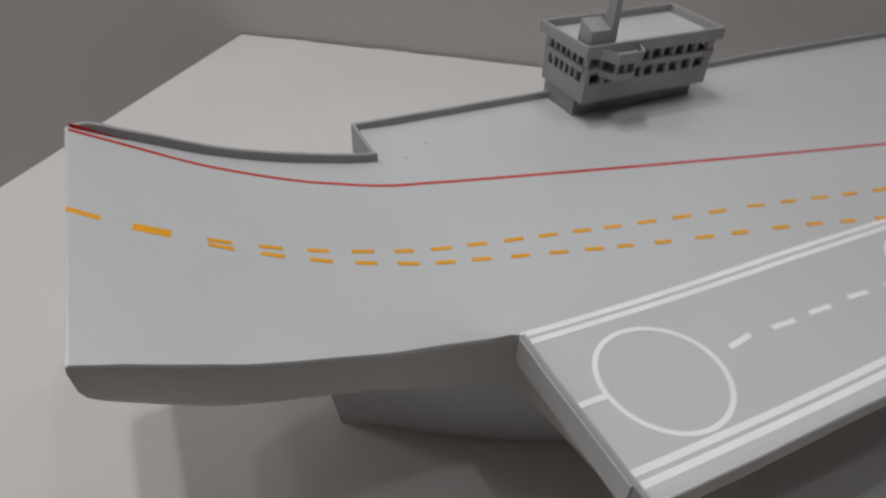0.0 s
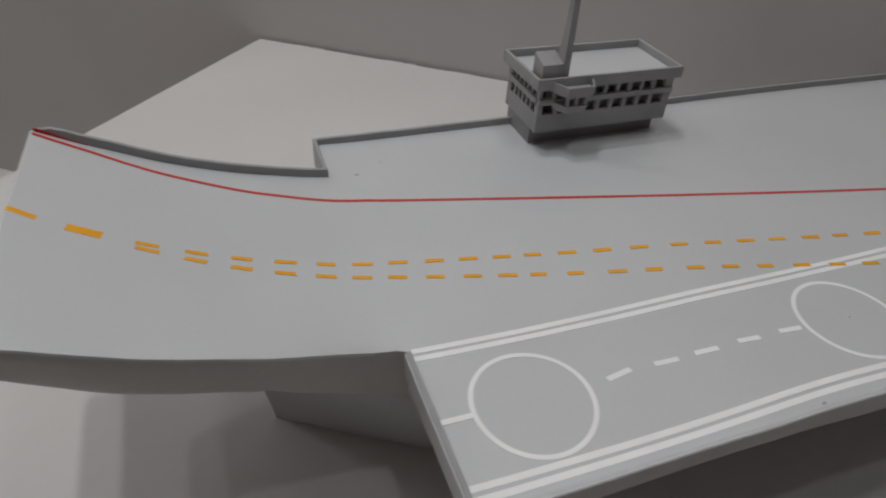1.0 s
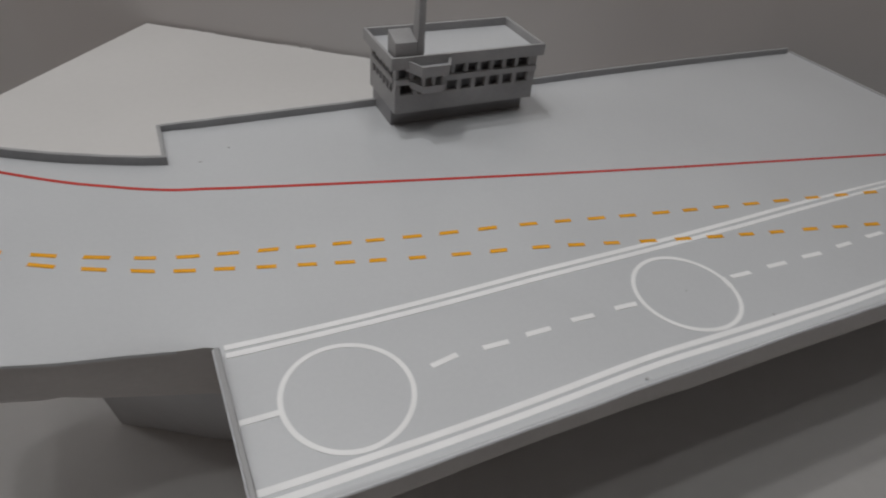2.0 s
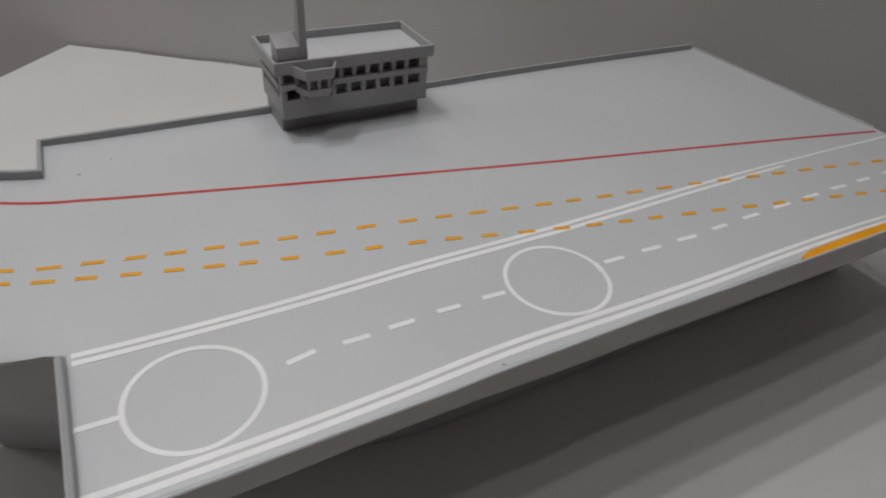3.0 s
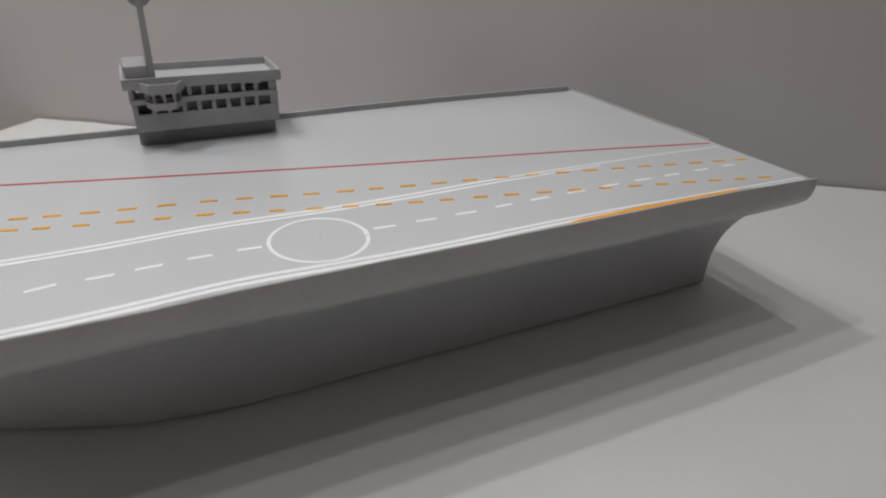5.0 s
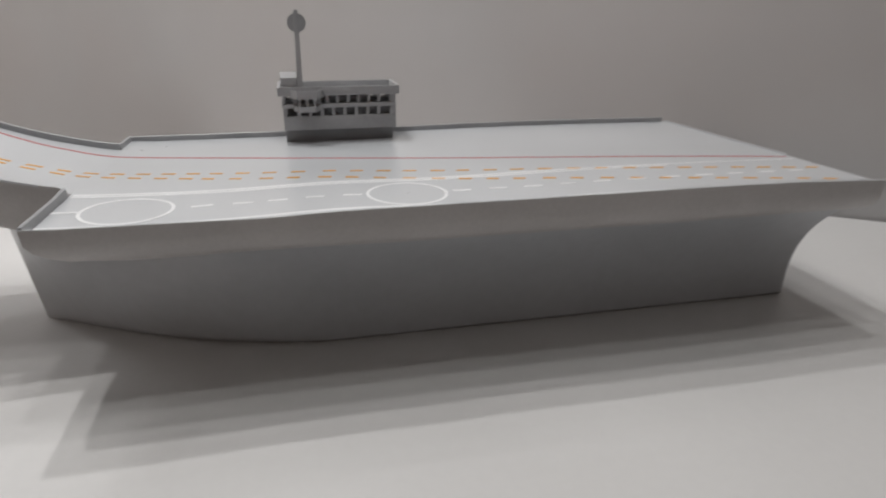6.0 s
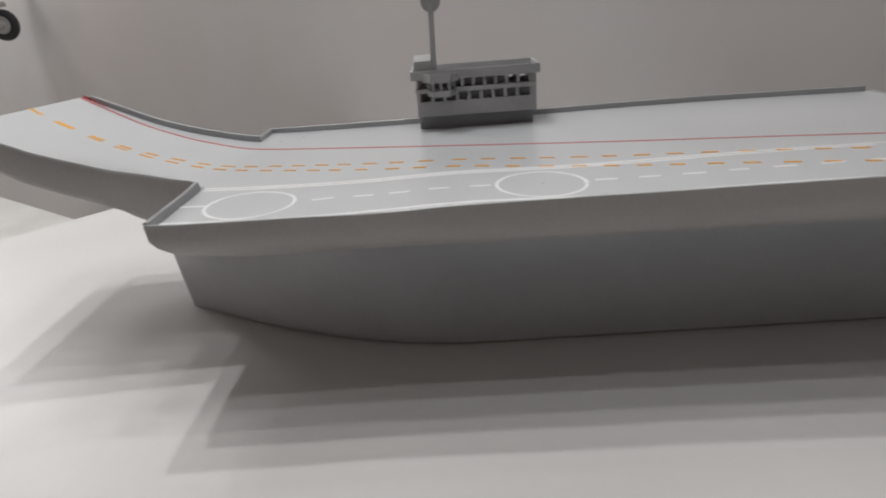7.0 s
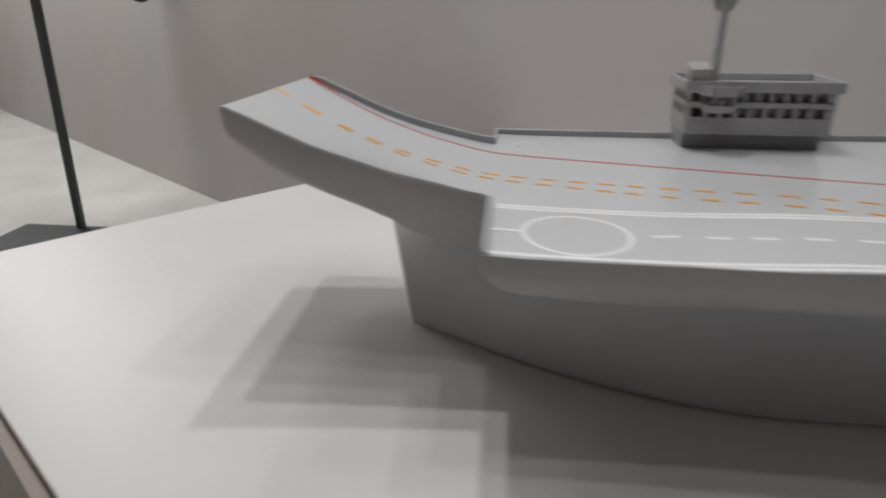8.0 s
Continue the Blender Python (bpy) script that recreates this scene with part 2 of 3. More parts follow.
def hull_half(x, w):
    """Half breadth of the hull at a station, from its bottom (w = 0) to its top (w = 1)."""
    stem = -0.126 - 0.030 * w
    t = min(1, max(0, (x - stem) / (0.50 - 0.38 * w)))
    full = 0.194 - 0.060 * w * (1 - smooth_step(-0.02, 0.25, x))
    half = full * (1 - (1 - t) ** (1.8 + 0.8 * w))
    grow = smooth_step(0.0, 0.42, x)
    flare = 0.099 * grow * w ** 2.8
    foot = 0.006 * (1 - min(1, w / 0.03)) if half > 0.02 else 0      # the foot is rounded in where the hull meets the table
    return half + flare - foot


def hull_mesh():
    rings = []
    n = 44
    for k in range(n + 1):
        s = (k / n) ** 1.8
        ring = []
        levels = [0.0, 0.012, 0.03] + [i / 12 for i in range(1, 13)]
        for w in levels:
            x = -0.126 - 0.030 * w + s * (1.146 + 0.126 + 0.030 * w)
            ring.append((x, 0.166 - hull_half(x, w), TABLE + (HULL_TOP - TABLE) * w))
        for w in reversed(levels):
            x = -0.126 - 0.030 * w + s * (1.146 + 0.126 + 0.030 * w)
            ring.append((x, 0.166 + hull_half(x, w) + 0.0004, TABLE + (HULL_TOP - TABLE) * w))
        rings.append(ring)
    return loft(rings)


ship_part("lower_hull", hull_mesh(), M_HULL, "smooth grey lower hull", smooth=40)


def shade_sides(ob):
    """Gives sides and belly a darker, warmer copy of the deck grey: their shade put into colour."""
    ob.data.materials.append(M_DECK_SHADED)
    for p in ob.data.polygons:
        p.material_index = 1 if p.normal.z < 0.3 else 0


def deck_mesh():
    rings = []
    xs = [0.0, 0.01, 0.02, 0.03, 0.04, 0.05, 0.06] + [0.06 + (STERN - 0.06) * i / 30 for i in range(1, 31)]
    for x in xs:
        z = lambda y: deck_z(x, y)
        L = lip(x)
        yn = near_edge(x)
        ytop = 0.166 - hull_half(max(x, 0.0), 1.0)
        yin = max(min(ytop, -0.02), yn + 0.045)
        r = 1 - 0.55 * smooth_step(0.25, 0.5, x)
        bilge = [(yn + a + r * da, zb + r * dz) for a, zb, da, dz in ((0.030, 0.945, 0.018, 0.0005), (0.016, 0.950, 0.006, 0.003), (0.007, 0.958, 0.0025, 0.006),
                                                                     (0.002, 0.968, 0.0012, 0.007), (0.0, 0.980, 0.0004, 0.006))]
        yin = max(yin, yn + 0.058)
        sec = [(yin + 0.02, DECK_LOW - 0.004), (yin, DECK_LOW - 0.001), *bilge, (yn, z(yn) + L - 0.001), (yn + 0.001, z(yn) + L), (yn + 0.0028, z(yn) + L * 0.93), (yn + 0.0042, z(yn) + max(L - 0.003, 0.0012)), (-0.1535, z(-0.15) + 0.0002),
               *[(y, z(y)) for y in (-0.12, -0.08, -0.05, -0.035, -0.02, -0.01, 0.0, 0.015, 0.03, 0.05, 0.075, 0.10, 0.14, 0.18, 0.22, 0.27, INNER, FAR)],
               (FAR, 0.972), (FAR - 0.004, 0.958), (FAR - 0.02, 0.946), (0.30, DECK_LOW - 0.004)]
        fade = 1 - smooth_step(0.0, 0.09, x)
        up = 0.0055 * (1 - smooth_step(0.0, 0.14, x))
        raised = [(y, zz + (up * min(1, max(0, (0.990 - zz) / 0.045)) if y < 0.02 else 0)) for y, zz in sec]
        back = lambda y, zz: float(np.interp(zz, (0.950, 0.957, 0.962, 0.966, 0.974, 0.984, 0.990, 0.998), (0.056, 0.042, 0.032, 0.024, 0.011, 0.003, 0.0006, 0.0))) * fade if y < 0 else 0
        rings.append([(x + (0.008 * (FAR - y) / 0.6 if x > 1.1 else 0) + (pad_front(y) - (0.0015 if y < -0.002 else 0)) * fade + back(y, zz), y, zz) for y, zz in raised])
    bm = loft(rings)
    box(bm, -0.0135, 0.0, INNER, FAR, 0.95, DECK + 0.0015)
    return bm


flight_deck = ship_part("flight_deck", deck_mesh(), M_DECK, "flat grey deck with rounded overhanging side", smooth=35)
shade_sides(flight_deck)


def ramp_mesh():
    """Stations along the ramp: warped top, upright far side, belly, near side rounded in to the belly."""
    belly = [(-0.3275, 1.090, 0.002), (-0.3270, 1.080, 0.003), (-0.3245, 1.071, 0.006), (-0.3180, 1.062, 0.010), (-0.3080, 1.052, 0.015), (-0.2850, 1.036, 0.020), (-0.250, 1.018, 0.020),
             (-0.200, 0.998, 0.020), (-0.160, 0.983, 0.022), (-0.140, 0.9725, 0.026), (-0.126, 0.964, 0.034), (-0.112, 0.951, 0.038), (-0.06, 0.938, 0.030), (0.0, 0.934, 0.010)]
    bx, bz, bd = zip(*((0.981 * x, z, d) for x, z, d in belly))
    xs = [-0.3275, -0.3270, -0.3245, -0.3180, -0.3080, -0.295] + [-0.285 + 0.012 * i for i in range(23)] + [-0.012, -0.006, -0.001, 0.0]
    rings = []
    for x in [0.981 * x for x in xs]:
        zb, d = float(np.interp(x, bx, bz)), float(np.interp(x, bx, bd))
        drop = 0.0045 if x < -0.3210 else 0.0012 if x < -0.3200 else 0
        top = lambda y: deck_z(max(x, -0.319), INNER) + curl(min(x, -0.0006), y) + swell(x, y) - drop
        h = top(0.0) - zb
        k = smooth_step(-0.24, -0.16, x)
        ring = [(x, INNER * f, top(INNER * f)) for f in (1, 0.8, 0.65, 0.5, 0.4, 0.3, 0.23, 0.17, 0.12, 0.08, 0.06, 0.045, 0.03, 0.02, 0.01)]
        ring += [(x, d * u - 0.0012 * math.sin(math.pi * min(1, v * 3)) + 0.0012, top(0.0) - h * v) for u, v in ((0.0, 0.0), (-0.02, 0.03), (-0.02, 0.09), (0.05, 0.25), (0.16 + k * 0.06, 0.5), (0.36 + k * 0.14, 0.78), (0.58 + k * 0.14, 0.92), (1.0, 0.985))]
        ring += [(x, d + 0.008, zb), (x, INNER - d - 0.008, zb), (x, INNER - d, zb + 0.015 * h), (x, INNER - 0.3 * d, top(INNER) - 0.6 * h)]
        rings.append([(px + 0.008 * smooth_step(-0.24, -0.32, x) * (1 - py / INNER), py, pz) for px, py, pz in ring])
    return loft(rings)


shade_sides(ship_part("ski_jump", ramp_mesh(), M_DECK, "upward-curving bow ramp with rounded tip", smooth=42))


def wall_strip(path, thick, z_low, z_top, bevel=0.0008):
    """A low upright wall along a path of (x, y); z_low and z_top give its heights."""
    rings = []
    for i, (x, y) in enumerate(path):
        a = Vector(path[max(0, i - 1)])
        b = Vector(path[min(len(path) - 1, i + 1)])
        d = (b - a).normalized()
        nx, ny = -d.y * thick / 2, d.x * thick / 2
        lo, hi = z_low(x, y), z_top(x, y)
        e = bevel
        rings.append([(x - nx, y - ny, lo), (x - nx, y - ny, hi - e), (x - nx * 0.6, y - ny * 0.6, hi), (x + nx * 0.6, y + ny * 0.6, hi),
                      (x + nx, y + ny, hi - e), (x + nx, y + ny, lo)])
    return loft(rings)


def wobble(x, k=1.0):
    return 0.0006 * k * noise.noise(Vector((x * 31, k, 0.3)))


far_path = [(-0.011 + 1.151 * i / 40, FAR - 0.001) for i in range(41)]
ship_part("parapet", wall_strip(far_path, 0.005, lambda x, y: DECK - 0.02, lambda x, y: DECK + 0.0105 + swell(x, y) + wobble(x)), M_EDGE, "low upright edging along the deck", smooth=30)
notch_path = [(-0.0135, INNER + 0.001 + (FAR - INNER - 0.002) * i / 8) for i in range(9)]
ship_part("parapet", wall_strip(notch_path, 0.005, lambda x, y: DECK - 0.03, lambda x, y: DECK + 0.0112), M_EDGE, smooth=30)
ramp_path = [(-0.314 + 0.303 * i / 24, INNER + 0.002) for i in range(25)]
ship_part("parapet", wall_strip(ramp_path, 0.005, lambda x, y: deck_z(x, y) - 0.012,
                                lambda x, y: deck_z(x, y) + 0.001 + 0.0105 * smooth_step(-0.322, -0.294, x) + wobble(x, 2)), M_EDGE, smooth=30)
pad_path = [(0.0008 + pad_front(min(y, -0.003)), y) for y in [-0.1640 + 0.1625 * i / 10 for i in range(11)]]
ship_part("parapet", wall_strip(pad_path, 0.005, lambda x, y: DECK + (0.008 if y < -0.155 else -0.003),
                                lambda x, y: DECK + 0.0162 + 0.0025 * smooth_step(-0.05, 0.0, y)), M_EDGE, smooth=30)
face_path = [(x - 0.0031, y) for x, y in pad_path[1:]]
ship_part("edging_face", wall_strip(face_path, 0.0012, lambda x, y: DECK - 0.012, lambda x, y: DECK + 0.0145 + 0.0025 * smooth_step(-0.05, 0.0, y), 0.0002), M_DECK, "pale outer face of the edging", smooth=30)
stern_path = [(STERN + 0.0005 + 0.008 * (FAR - y) / 0.6, y) for y in [0.035 + (FAR - 0.035) * i / 10 for i in range(11)]]
ship_part("parapet", wall_strip(stern_path, 0.004, lambda x, y: DECK - 0.012, lambda x, y: deck_z(STERN, y) + 0.0024 + wobble(y)), M_EDGE, "low edging across the stern", smooth=30)

# painted and taped deck markings
TAPE = 0.0004


def stripe(path, width, thick=TAPE, slant=0.0, thin=1.0):
    """A strip of tape that follows the deck along a path of (x, y); thin: its width at the stern end, as a share."""
    rings = []
    for i, (x, y) in enumerate(path):
        a, b = Vector(path[max(0, i - 1)]), Vector(path[min(len(path) - 1, i + 1)])
        d = (b - a).normalized()
        w = width * (1 + (thin - 1) * smooth_step(0.55, 1.0, x)) / 2
        nx, ny = -d.y * w, d.x * w
        p, q = (x + nx + slant, y + ny), (x - nx - slant, y - ny)
        rings.append([(*p, deck_z(*p) - 0.001), (*p, deck_z(*p) + thick), (*q, deck_z(*q) + thick), (*q, deck_z(*q) - 0.001)])
    return loft(rings)


def line(x0, y0, x1, y1, steps):
    return [(x0 + (x1 - x0) * i / steps, y0 + (y1 - y0) * i / steps) for i in range(steps + 1)]


LINES = (((0.004, 0.0090), (0.1, 0.0080), (0.25, 0.0080), (0.36, 0.0060), (0.45, 0.0075), (0.57, 0.0092), (0.66, 0.0110), (0.83, 0.0125), (1.0, 0.0110), (1.148, 0.0090)),
         ((0.004, -0.0005), (0.1, -0.0010), (0.25, -0.0018), (0.36, -0.0038), (0.45, -0.0018), (0.57, -0.0005), (0.66, 0.0003), (0.83, 0.0030), (0.90, 0.0035)),
         ((0.001, -0.1365), (0.16, -0.1352), (0.27, -0.1335), (0.37, -0.1315), (0.48, -0.1330), (0.6, -0.1350), (0.77, -0.1352), (0.86, -0.1365), (0.95, -0.1405), (1.15, -0.1440)),
         ((0.001, -0.1465), (0.16, -0.1445), (0.27, -0.1430), (0.37, -0.1412), (0.48, -0.1430), (0.6, -0.1442), (0.77, -0.1435), (0.86, -0.1450), (0.95, -0.1485), (1.15, -0.1520)))
for knots in LINES:
    kx, ky = zip(*knots)
    run = [kx[0] + (kx[-1] - kx[0]) * i / 60 for i in range(61)]
    path = [(x, sum(float(np.interp(x + d, kx, ky)) for d in (-0.03, -0.015, 0, 0.015, 0.03)) / 5) for x in run]
    ship_part("white_line", stripe(path, 0.0061, thin=0.55), M_WHITE, "long white deck line, thinning towards the stern")
for cx, cy in ((0.0895, -0.0736), (0.4515, -0.0716)):
    ring = bmesh.new()
    vs = []
    for i in range(72):
        a = 2 * math.pi * i / 72
        row = []
        for r, h in ((0.0524, -0.001), (0.0524, TAPE), (0.0570, TAPE), (0.0570, -0.001)):
            rr = r + 0.0004 * math.sin(3 * a + cx * 9)
            x, y = cx + rr * math.cos(a), cy + rr * math.sin(a)
            row.append(ring.verts.new((x, y, deck_z(x, y) + h)))
        vs.append(row)
    for i in range(72):
        a, b = vs[i], vs[(i + 1) % 72]
        for k in range(3):
            ring.faces.new((a[k], a[k + 1], b[k + 1], b[k]))
    ship_part("landing_circle", ring, M_WHITE, "white helicopter landing circle")
DASH_Y = ((0.0, -0.0735), (0.17, -0.0672), (0.3, -0.0672), (0.4, -0.0690), (0.55, -0.0695), (0.65, -0.0720), (0.75, -0.0695), (0.9, -0.0668), (1.1, -0.0665))
for x0, x1 in ((0.002, 0.033), (0.166, 0.193), (0.218, 0.244), (0.263, 0.289), (0.313, 0.338), (0.363, 0.389), (0.517, 0.544), (0.570, 0.597), (0.623, 0.651),
               (0.679, 0.703), (0.732, 0.761), (0.790, 0.820), (0.851, 0.878), (0.907, 0.936), (0.963, 0.989), (1.020, 1.047), (1.078, 1.101)):
    tilt = 0.0022 if x0 == 0.166 else random.uniform(-0.0003, 0.0003) - 0.0006
    y0, y1 = (float(np.interp(x, *zip(*DASH_Y))) for x in (x0, x1))
    ship_part("white_dash", stripe(line(x0, y0 - tilt, x1, y1 + tilt, 3), 0.0056, slant=random.uniform(-0.0008, 0.0008)), M_WHITE)

speck = bmesh.new()
bmesh.ops.create_cone(speck, cap_ends=True, segments=10, radius1=0.0005, radius2=0.0004, depth=0.0006, matrix=Matrix.Translation((0.4530, -0.0706, deck_z(0.453, -0.0706) + 0.0003)))
ship_part("speck", speck, M_DARK, "tiny dark dot in the circle's middle")
M_SMUDGE = material("grey_smudge", (0.43, 0.43, 0.44), 0.6, spread=0.1, scale=300, fine=900)
for x, y, r, long in ((0.336, -0.1520, 0.0012, 1.6), (0.517, -0.1285, 0.0007, 2.0), (0.026, 0.3320, 0.0010, 2.6), (0.064, 0.3580, 0.0008, 2.2), (0.806, -0.1545, 0.0010, 1.3)):
    dot = bmesh.new()
    bmesh.ops.create_cone(dot, cap_ends=True, segments=12, radius1=r, radius2=r * 0.8, depth=0.0008,
                          matrix=Matrix.Translation((x, y, deck_z(x, y) + 0.0003 + (0.0015 if y < -0.15 else 0))) @ Matrix.Diagonal((long, 1, 1, 1)))
    ship_part("smudge", dot, M_SMUDGE, "small grey smudge on the deck")
ship_part("tape_end", stripe(line(0.5048, -0.0810, 0.5062, -0.0660, 3), 0.0060, TAPE + 0.0004), M_WHITE, "overlapping end of the circle's tape")

UPPER = [-0.2225, -0.182, -0.1412, -0.0994, -0.0577, -0.0206, 0.018, 0.057, 0.095, 0.133, 0.169, 0.208, 0.250, 0.293, 0.342, 0.385, 0.426, 0.467, 0.511, 0.552, 0.595, 0.638,
         0.682, 0.729, 0.774, 0.819, 0.864, 0.909, 0.952, 0.996, 1.039, 1.082, 1.120]
LOWER = [-0.2219, -0.1813, -0.1415, -0.1022, -0.062, -0.0255, 0.012, 0.0515, 0.090, 0.127, 0.161, 0.202, 0.247, 0.288, 0.334, 0.375, 0.417, 0.460, 0.502, 0.543, 0.584, 0.624,
         0.668, 0.709, 0.754, 0.798, 0.842, 0.885, 0.927, 0.969, 1.010, 1.050, 1.091]


def upper_y(x):
    return 0.1468 - 0.1775 * x if x > 0.014 else float(np.interp(x, (-0.325, -0.285, -0.25, -0.2, -0.14, -0.06, 0.014), (0.1805, 0.1690, 0.1650, 0.1630, 0.1585, 0.1515, 0.1443)))


def lower_y(x):
    return 0.1225 - 0.2425 * x + 0.0165 * x * x if x > 0.01 else float(np.interp(x, (-0.23, -0.17, -0.1, -0.06, 0.01), (0.1575, 0.1480, 0.1365, 0.1310, 0.1201)))


def red_y(x):
    return 0.2750 - 0.2351 * x + 0.0166 * x * x if x > 0.02 else float(np.interp(x, (-0.325, -0.277, -0.232, -0.166, -0.105, -0.04, 0.02), (0.3270, 0.3205, 0.3100, 0.2995, 0.2878, 0.2787, 0.2700)))


def dash(x0, row, length, width, thick=TAPE):
    x0 += random.uniform(-0.0008, 0.0008)
    length += random.uniform(-0.0015, 0.0015)
    ship_part("orange_dash", stripe([(x0 + length * i / 3, row(x0 + length * i / 3)) for i in range(4)], width, thick, slant=random.uniform(-0.0007, 0.0007)), M_ORANGE)


dash(-0.3165, upper_y, 0.021, 0.0072)
dash(-0.2745, upper_y, 0.0265, 0.0112)
for x0 in UPPER:
    dash(x0, upper_y, 0.0205, 0.0054, TAPE + 0.0002)
for x0 in LOWER:
    dash(x0, lower_y, 0.0205 if x0 < -0.11 else 0.0190, 0.0054, TAPE + 0.0002)

ship_part("red_line", stripe([(x, red_y(x)) for x in [-0.3175 + 1.4655 * i / 90 for i in range(91)]], 0.0050), M_RED, "thin red safety line along the deck")


def red_end():
    """The line's forward end is carried up on to the edging."""
    rings = []
    for i in range(13):
        x = -0.3165 + 0.045 * i / 12
        y, h = INNER - 0.0012, 0.0008 + 0.0035 * (1 - smooth_step(-0.315, -0.275, x))
        z = deck_z(x, y)
        rings.append([(x, y + 0.001, z - 0.001), (x, y + 0.001, z + h), (x, y, z + h), (x, y - 0.0003, z - 0.001)])
    return loft(rings)


ship_part("red_line", red_end(), M_RED, "forward end of the red line, on the edging")


def orange_bar():
    """A painted bar on the shelf inside the raised deck edge, tapering at its ends."""
    rings = []
    for i in range(29):
        x = 0.726 + 0.329 * i / 28
        yn = near_edge(x)
        y0 = yn + 0.0040
        y1 = y0 + (-0.1512 - y0) * max(0.16, smooth_step(0.700, 0.752, x) * (1 - 0.85 * smooth_step(0.98, 1.07, x)))
        z = deck_z(x, yn) + max(lip(x) - 0.0034, 0.0020)
        rings.append([(x, y1, z - 0.006), (x, y1, z - 0.0014), (x, y0, z), (x, y0, z - 0.006)])
    return loft(rings)


ship_part("orange_bar", orange_bar(), M_BAR, "orange bar painted along the deck edge")

# island tower
tower = part("island_tower", boxes((0.2855, 0.496, 0.358, 0.434, DECK - 0.001, 1.019), bevel=0.001), M_PLINTH, ship, "small grey bridge building with two rows of windows", smooth=30)
tower.data.transform(SHIP_INV)


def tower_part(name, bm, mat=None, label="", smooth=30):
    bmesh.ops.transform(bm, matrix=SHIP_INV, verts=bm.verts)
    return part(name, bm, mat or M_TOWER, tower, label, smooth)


TX0, TX1, TY0, TY1 = 0.284, 0.5005, 0.340, 0.442
ROWS_Z = ((1.0445, 1.0600), (1.0680, 1.0825))


def window_wall(along, fixed0, fixed1, start, end, *rows):
    """A wall with two rows of real openings: bands over the full length, piers between the openings.
    Each row gives its count of openings and the piers' widths at both ends."""
    bm = bmesh.new()

    def put(a0, a1, z0, z1, out=0.0):
        if along == "x":
            box(bm, a0, a1, fixed0 - out, fixed1, z0, z1, bevel=0.0004)
        else:
            box(bm, fixed0 - out, fixed1, a0, a1, z0, z1, bevel=0.0004)
    put(start, end, 1.018, ROWS_Z[0][0])
    put(start, end, ROWS_Z[0][1], ROWS_Z[1][0], 0.0025)
    put(start, end, ROWS_Z[1][1], 1.086)
    for (z0, z1), (count, first, last) in zip(ROWS_Z, rows):
        pitch = (end - start - first - last) / count
        put(start, start + first, z0, z1)
        put(end - last, end, z0, z1)
        for i in range(1, count):
            a = start + first + i * pitch
            put(a - 0.15 * pitch, a + 0.15 * pitch, z0, z1)
    return bm


tower_part("front_wall", window_wall("x", TY0, TY0 + 0.006, TX0, TX1, (9, 0.0075, 0.0118), (10, 0.0045, 0.0128)))
tower_part("rear_wall", window_wall("x", TY1 - 0.006, TY1, TX0, TX1, (9, 0.008, 0.008), (9, 0.008, 0.008)))
tower_part("side_wall", window_wall("y", TX0 + 0.0004, TX0 + 0.006, TY0 + 0.006, TY1 - 0.006, (6, 0.005, 0.005), (6, 0.005, 0.005)))
tower_part("side_wall", window_wall("y", TX1 - 0.006, TX1 - 0.0004, TY0 + 0.006, TY1 - 0.006, (6, 0.005, 0.005), (6, 0.005, 0.005)))
# floor and blocks added unseen: dark colour for shade behind the windows, stopping see-through
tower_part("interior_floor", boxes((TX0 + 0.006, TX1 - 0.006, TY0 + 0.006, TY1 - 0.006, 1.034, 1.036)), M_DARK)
tower_part("shade_block", boxes((TX0 + 0.028, TX1 - 0.056, TY0 + 0.0085, TY0 + 0.034, 1.036, 1.0805), (TX0 + 0.008, TX1 - 0.008, TY0 + 0.036, TY0 + 0.060, 1.036, 1.0650), (TX1 - 0.056, TX1 - 0.009, TY0 + 0.0085, TY0 + 0.034, 1.036, 1.0725)), M_DARK)
RX0, RX1, RY0, RY1 = 0.276, 0.5075, 0.334, 0.4495
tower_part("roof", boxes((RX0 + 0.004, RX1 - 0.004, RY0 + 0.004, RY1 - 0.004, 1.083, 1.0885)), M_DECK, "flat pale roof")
rim = boxes((RX0, RX1, RY0, RY0 + 0.0045, 1.0835, 1.0998), (RX0, RX1, RY1 - 0.0045, RY1, 1.0835, 1.0998),
            (RX0, RX0 + 0.0045, RY0 + 0.0045, RY1 - 0.0045, 1.0835, 1.0998), (RX1 - 0.0045, RX1, RY0 + 0.0045, RY1 - 0.0045, 1.0835, 1.0998), bevel=0.0006)
tower_part("roof_rim", rim)
roof_box = boxes((0.2832, 0.3140, 0.3405, 0.3690, 1.088, 1.1258), bevel=0.001)
for v in roof_box.verts:
    if v.co.z > 1.12:
        v.co.z -= 0.0090 * (0.3690 - v.co.y) / 0.0285
tower_part("roof_box", roof_box, None, "small roof box with a sloping top")


def bay_ring(cx, y0, half, depth, inset=0.0):
    pts = []
    for a in (180, 234, 306, 360):
        pts.append((cx + (half - inset) * math.cos(radians(a)), y0 + (depth - inset) * math.sin(radians(a))))
    return pts


def bay_band(half, depth, z0, z1, thick, taper=0.0):
    cx = 0.3300
    out1, in1 = bay_ring(cx, TY0, half, depth), bay_ring(cx, TY0, half, depth, thick)
    out0, in0 = bay_ring(cx, TY0, half - taper, depth - taper), bay_ring(cx, TY0, half - taper, depth - taper, thick)
    rings = [[(*o0, z0), (*o1, z1), (*i1, z1), (*i0, z0)] for o0, o1, i1, i0 in zip(out0, out1, in1, in0)]
    return loft(rings)


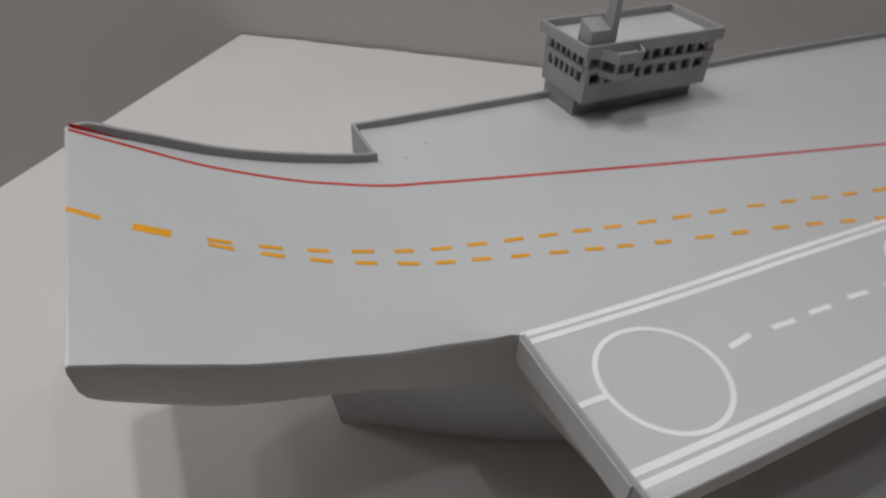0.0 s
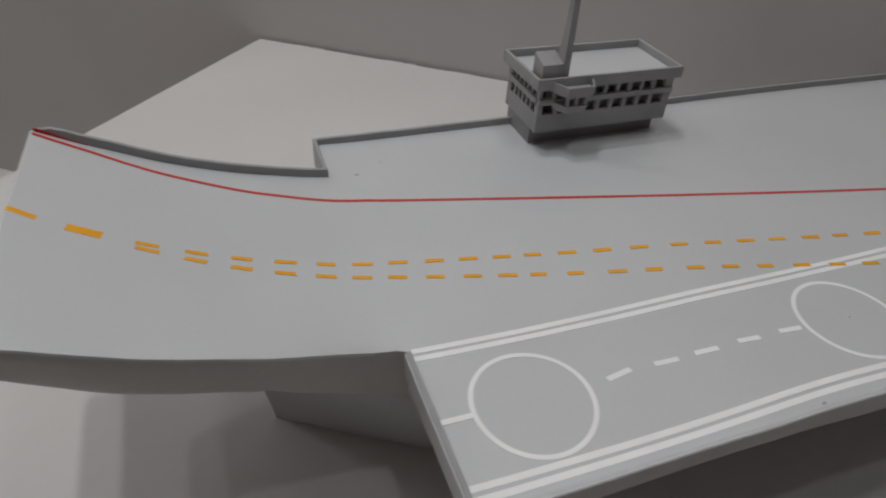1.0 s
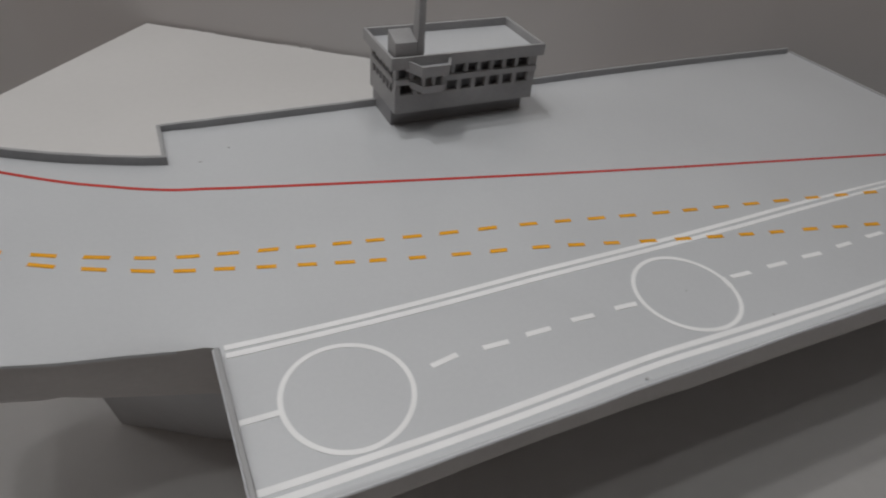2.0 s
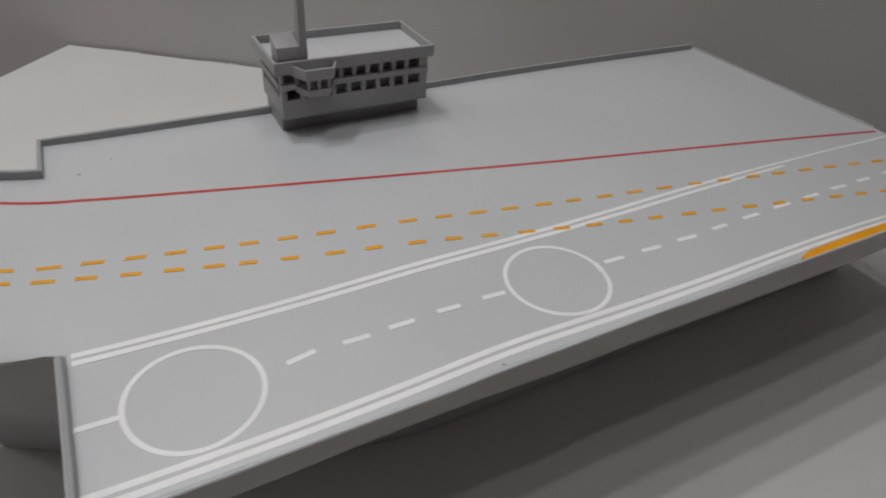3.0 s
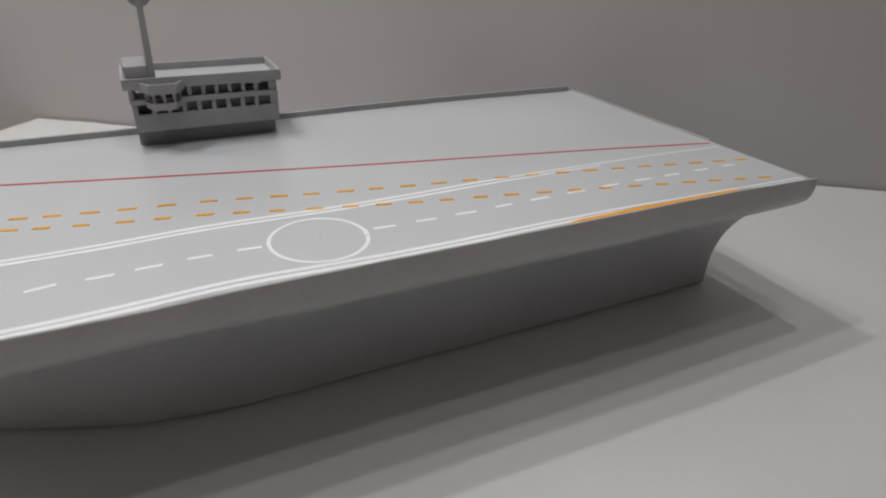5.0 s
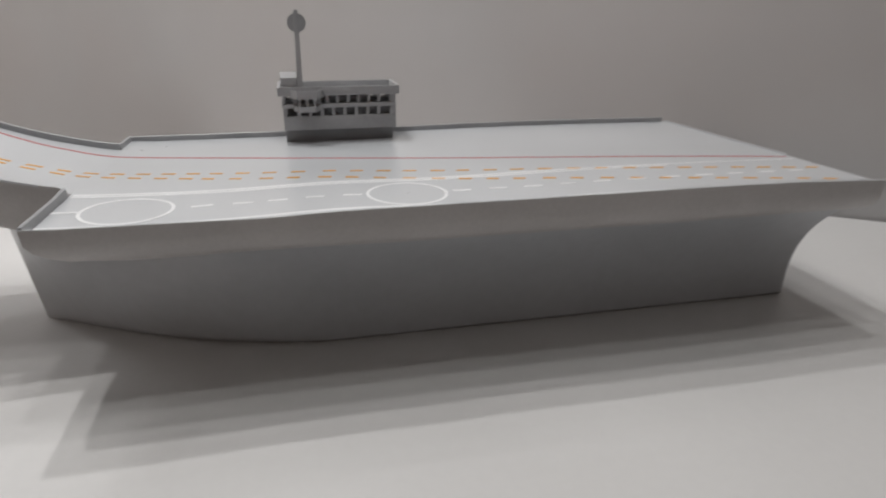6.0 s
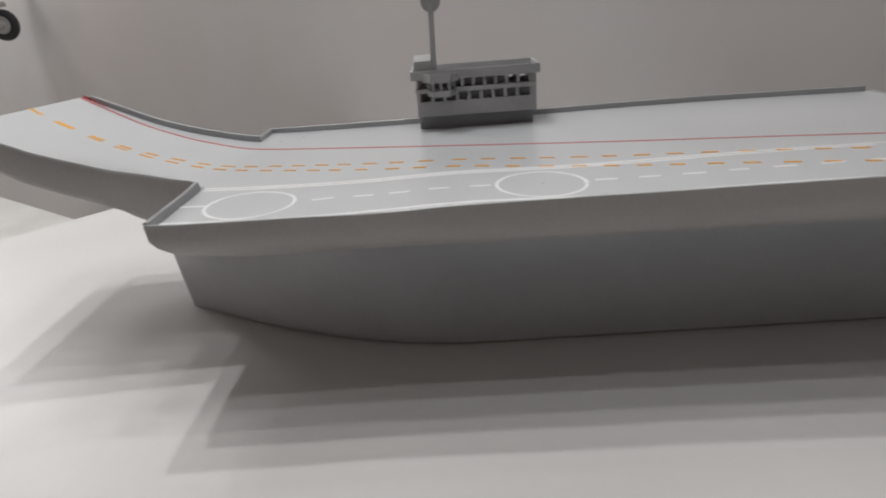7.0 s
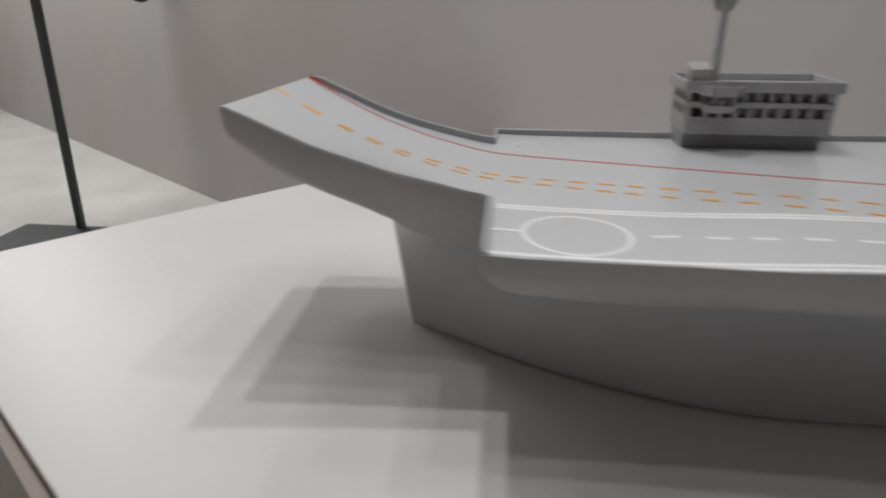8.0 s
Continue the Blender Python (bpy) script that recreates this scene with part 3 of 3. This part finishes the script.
tower_part("bay_parapet", bay_band(0.0335, 0.036, 1.0800, 1.0945, 0.0032, 0.0015), None, "faceted balcony edge", smooth=None)
base = bmesh.new()
for z0, z1, h, d in ((1.0797, 1.0870, 0.0310, 0.0340),):
    pts = bay_ring(0.3300, TY0, h, d)
    lo = [base.verts.new((*p, z0)) for p in pts]
    hi = [base.verts.new((*p, z1)) for p in pts]
    base.faces.new(lo), base.faces.new(hi)
    for i in range(len(pts)):
        j = (i + 1) % len(pts)
        base.faces.new((lo[i], lo[j], hi[j], hi[i]))
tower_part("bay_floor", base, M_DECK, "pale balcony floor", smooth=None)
tower_part("bay_sill", bay_band(0.0275, 0.0300, 1.0545, 1.0655, 0.0265, 0.0030), smooth=None)
for x, y in [*bay_ring(0.3300, TY0, 0.0240, 0.0260), (0.3300, TY0 - 0.0208)]:
    tower_part("bay_post", boxes((x - 0.002, x + 0.002, y - 0.0015, y + 0.0025, 1.0640, 1.0810)))

mast = loft([[(cx - a, y0, z), (cx + a, y0, z), (cx + a, y1, z), (cx - a, y1, z)]
             for cx, a, y0, y1, z in ((0.3190, 0.0052, 0.3410, 0.3640, 1.088), (0.3194, 0.0050, 0.3417, 0.3615, 1.115), (0.3199, 0.0047, 0.3430, 0.3575, 1.155), (0.3204, 0.0044, 0.3450, 0.3545, 1.205),
                                      (0.3207, 0.0038, 0.3455, 0.3520, 1.2365))])
bmesh.ops.bevel(mast, geom=list(mast.edges), offset=0.0004, segments=1, affect="EDGES")
tower_part("mast", mast, None, "tapered flat mast", smooth=None)
disc = bmesh.new()
tube(disc, (0.321, 0.3515, 1.2135), (0.321, 0.3595, 1.2135), 0.0170, 0.0170, 28)
bmesh.ops.bevel(disc, geom=[e for e in disc.edges if len(e.link_faces) == 2 and e.calc_face_angle(0) > 1], offset=0.002, segments=2, affect="EDGES")
tower_part("radar_disc", disc, None, "round radar disc")

# ---- aircraft model on its stand ----
stand = thing("display_stand", "black steel stand with square post and flat base plate", "stand", at=(-2.41, 2.36, 0))
part("base_plate", boxes((-0.345, 0.345, -0.42, 0.019, 0.0, 0.012), bevel=0.002), M_STEEL, stand)
post = boxes((-0.016, 0.019, -0.018, 0.018, 0.012, 1.292), bevel=0.003)
for v in post.verts:
    v.co += Vector((0.028, 0.018, 0)) * (v.co.z / 1.29)
part("post", post, M_STEEL, stand)

plane = thing("aircraft_model", "grey model aircraft with wheels down, held up on a black stand", "model aircraft", at=(-2.41, 2.36, 1.29))
plane.rotation_euler.z = radians(-90)


def fuselage_mesh():
    rings = []
    for y, a, h0, h1 in ((-0.75, 0.05, 0.10, 0.20), (-0.55, 0.13, 0.03, 0.26), (-0.20, 0.15, 0.0, 0.28), (0.10, 0.15, 0.0, 0.28), (0.22, 0.13, 0.015, 0.26), (0.30, 0.09, 0.06, 0.22), (0.34, 0.03, 0.11, 0.17)):
        ring = []
        for i in range(28):
            t = 2 * math.pi * i / 28
            c, sn = math.cos(t), math.sin(t)
            x = a * math.copysign(abs(c) ** 0.55, c)
            z = (h0 + h1) / 2 + (h1 - h0) / 2 * math.copysign(abs(sn) ** 0.55, sn)
            ring.append((x, y, z))
        rings.append(ring)
    return loft(rings)


part("fuselage", fuselage_mesh(), M_PLANE, plane, "grey rounded fuselage", smooth=60)
wing = loft([[(x, y0, 0.20 + 0.01 * d), (x, y0 + w * 0.4, 0.24), (x, y0 + w, 0.215), (x, y0 + w * 0.4, 0.195)] for x, y0, w, d in ((-0.68, 0.20, 0.14, 1), (0.0, 0.02, 0.28, 0))])
part("wing", wing, M_PLANE, plane, smooth=40)


def gear(x, y, z, r, top):
    leg = bmesh.new()
    tube(leg, (x + r * 0.46, y, z), (x + r * 0.42, y - r * 0.35, z + r * 1.25), r * 0.15, r * 0.22)
    tube(leg, (x + r * 0.15, y - r * 0.25, z + r * 1.2), (x, y - r * 0.2, top), r * 0.34, r * 0.30)
    box(leg, x - r * 0.45, x + r * 0.66, y - r * 0.65, y + r * 0.25, z + r * 1.12, z + r * 1.42, bevel=0.004)
    leg_ob = part("landing_gear", leg, M_ALLOY, plane, "alloy leg with a black tyre", smooth=40)
    tyre = bmesh.new()
    vs = []
    for i in range(36):
        t = 2 * math.pi * i / 36
        row = []
        for k in range(12):
            p = 2 * math.pi * k / 12
            rad = r * 0.74 + r * 0.26 * math.cos(p)
            row.append(tyre.verts.new((x + r * 0.30 * math.sin(p), y + rad * math.cos(t), z + rad * math.sin(t))))
        vs.append(row)
    for i in range(36):
        a, b = vs[i], vs[(i + 1) % 36]
        for k in range(12):
            tyre.faces.new((a[k], a[(k + 1) % 12], b[(k + 1) % 12], b[k]))
    part("tyre", tyre, M_RUBBER, leg_ob, smooth=60)
    hub = bmesh.new()
    tube(hub, (x - r * 0.24, y, z), (x + r * 0.24, y, z), r * 0.56, r * 0.56, 28)
    tube(hub, (x + r * 0.2, y, z), (x + r * 0.52, y, z), r * 0.26, r * 0.2, 20)
    part("rim", hub, M_ALLOY, leg_ob, smooth=40)


gear(-0.540, 0.268, -0.020, 0.085, 0.215)
gear(-0.020, 0.222, -0.002, 0.078, 0.10)
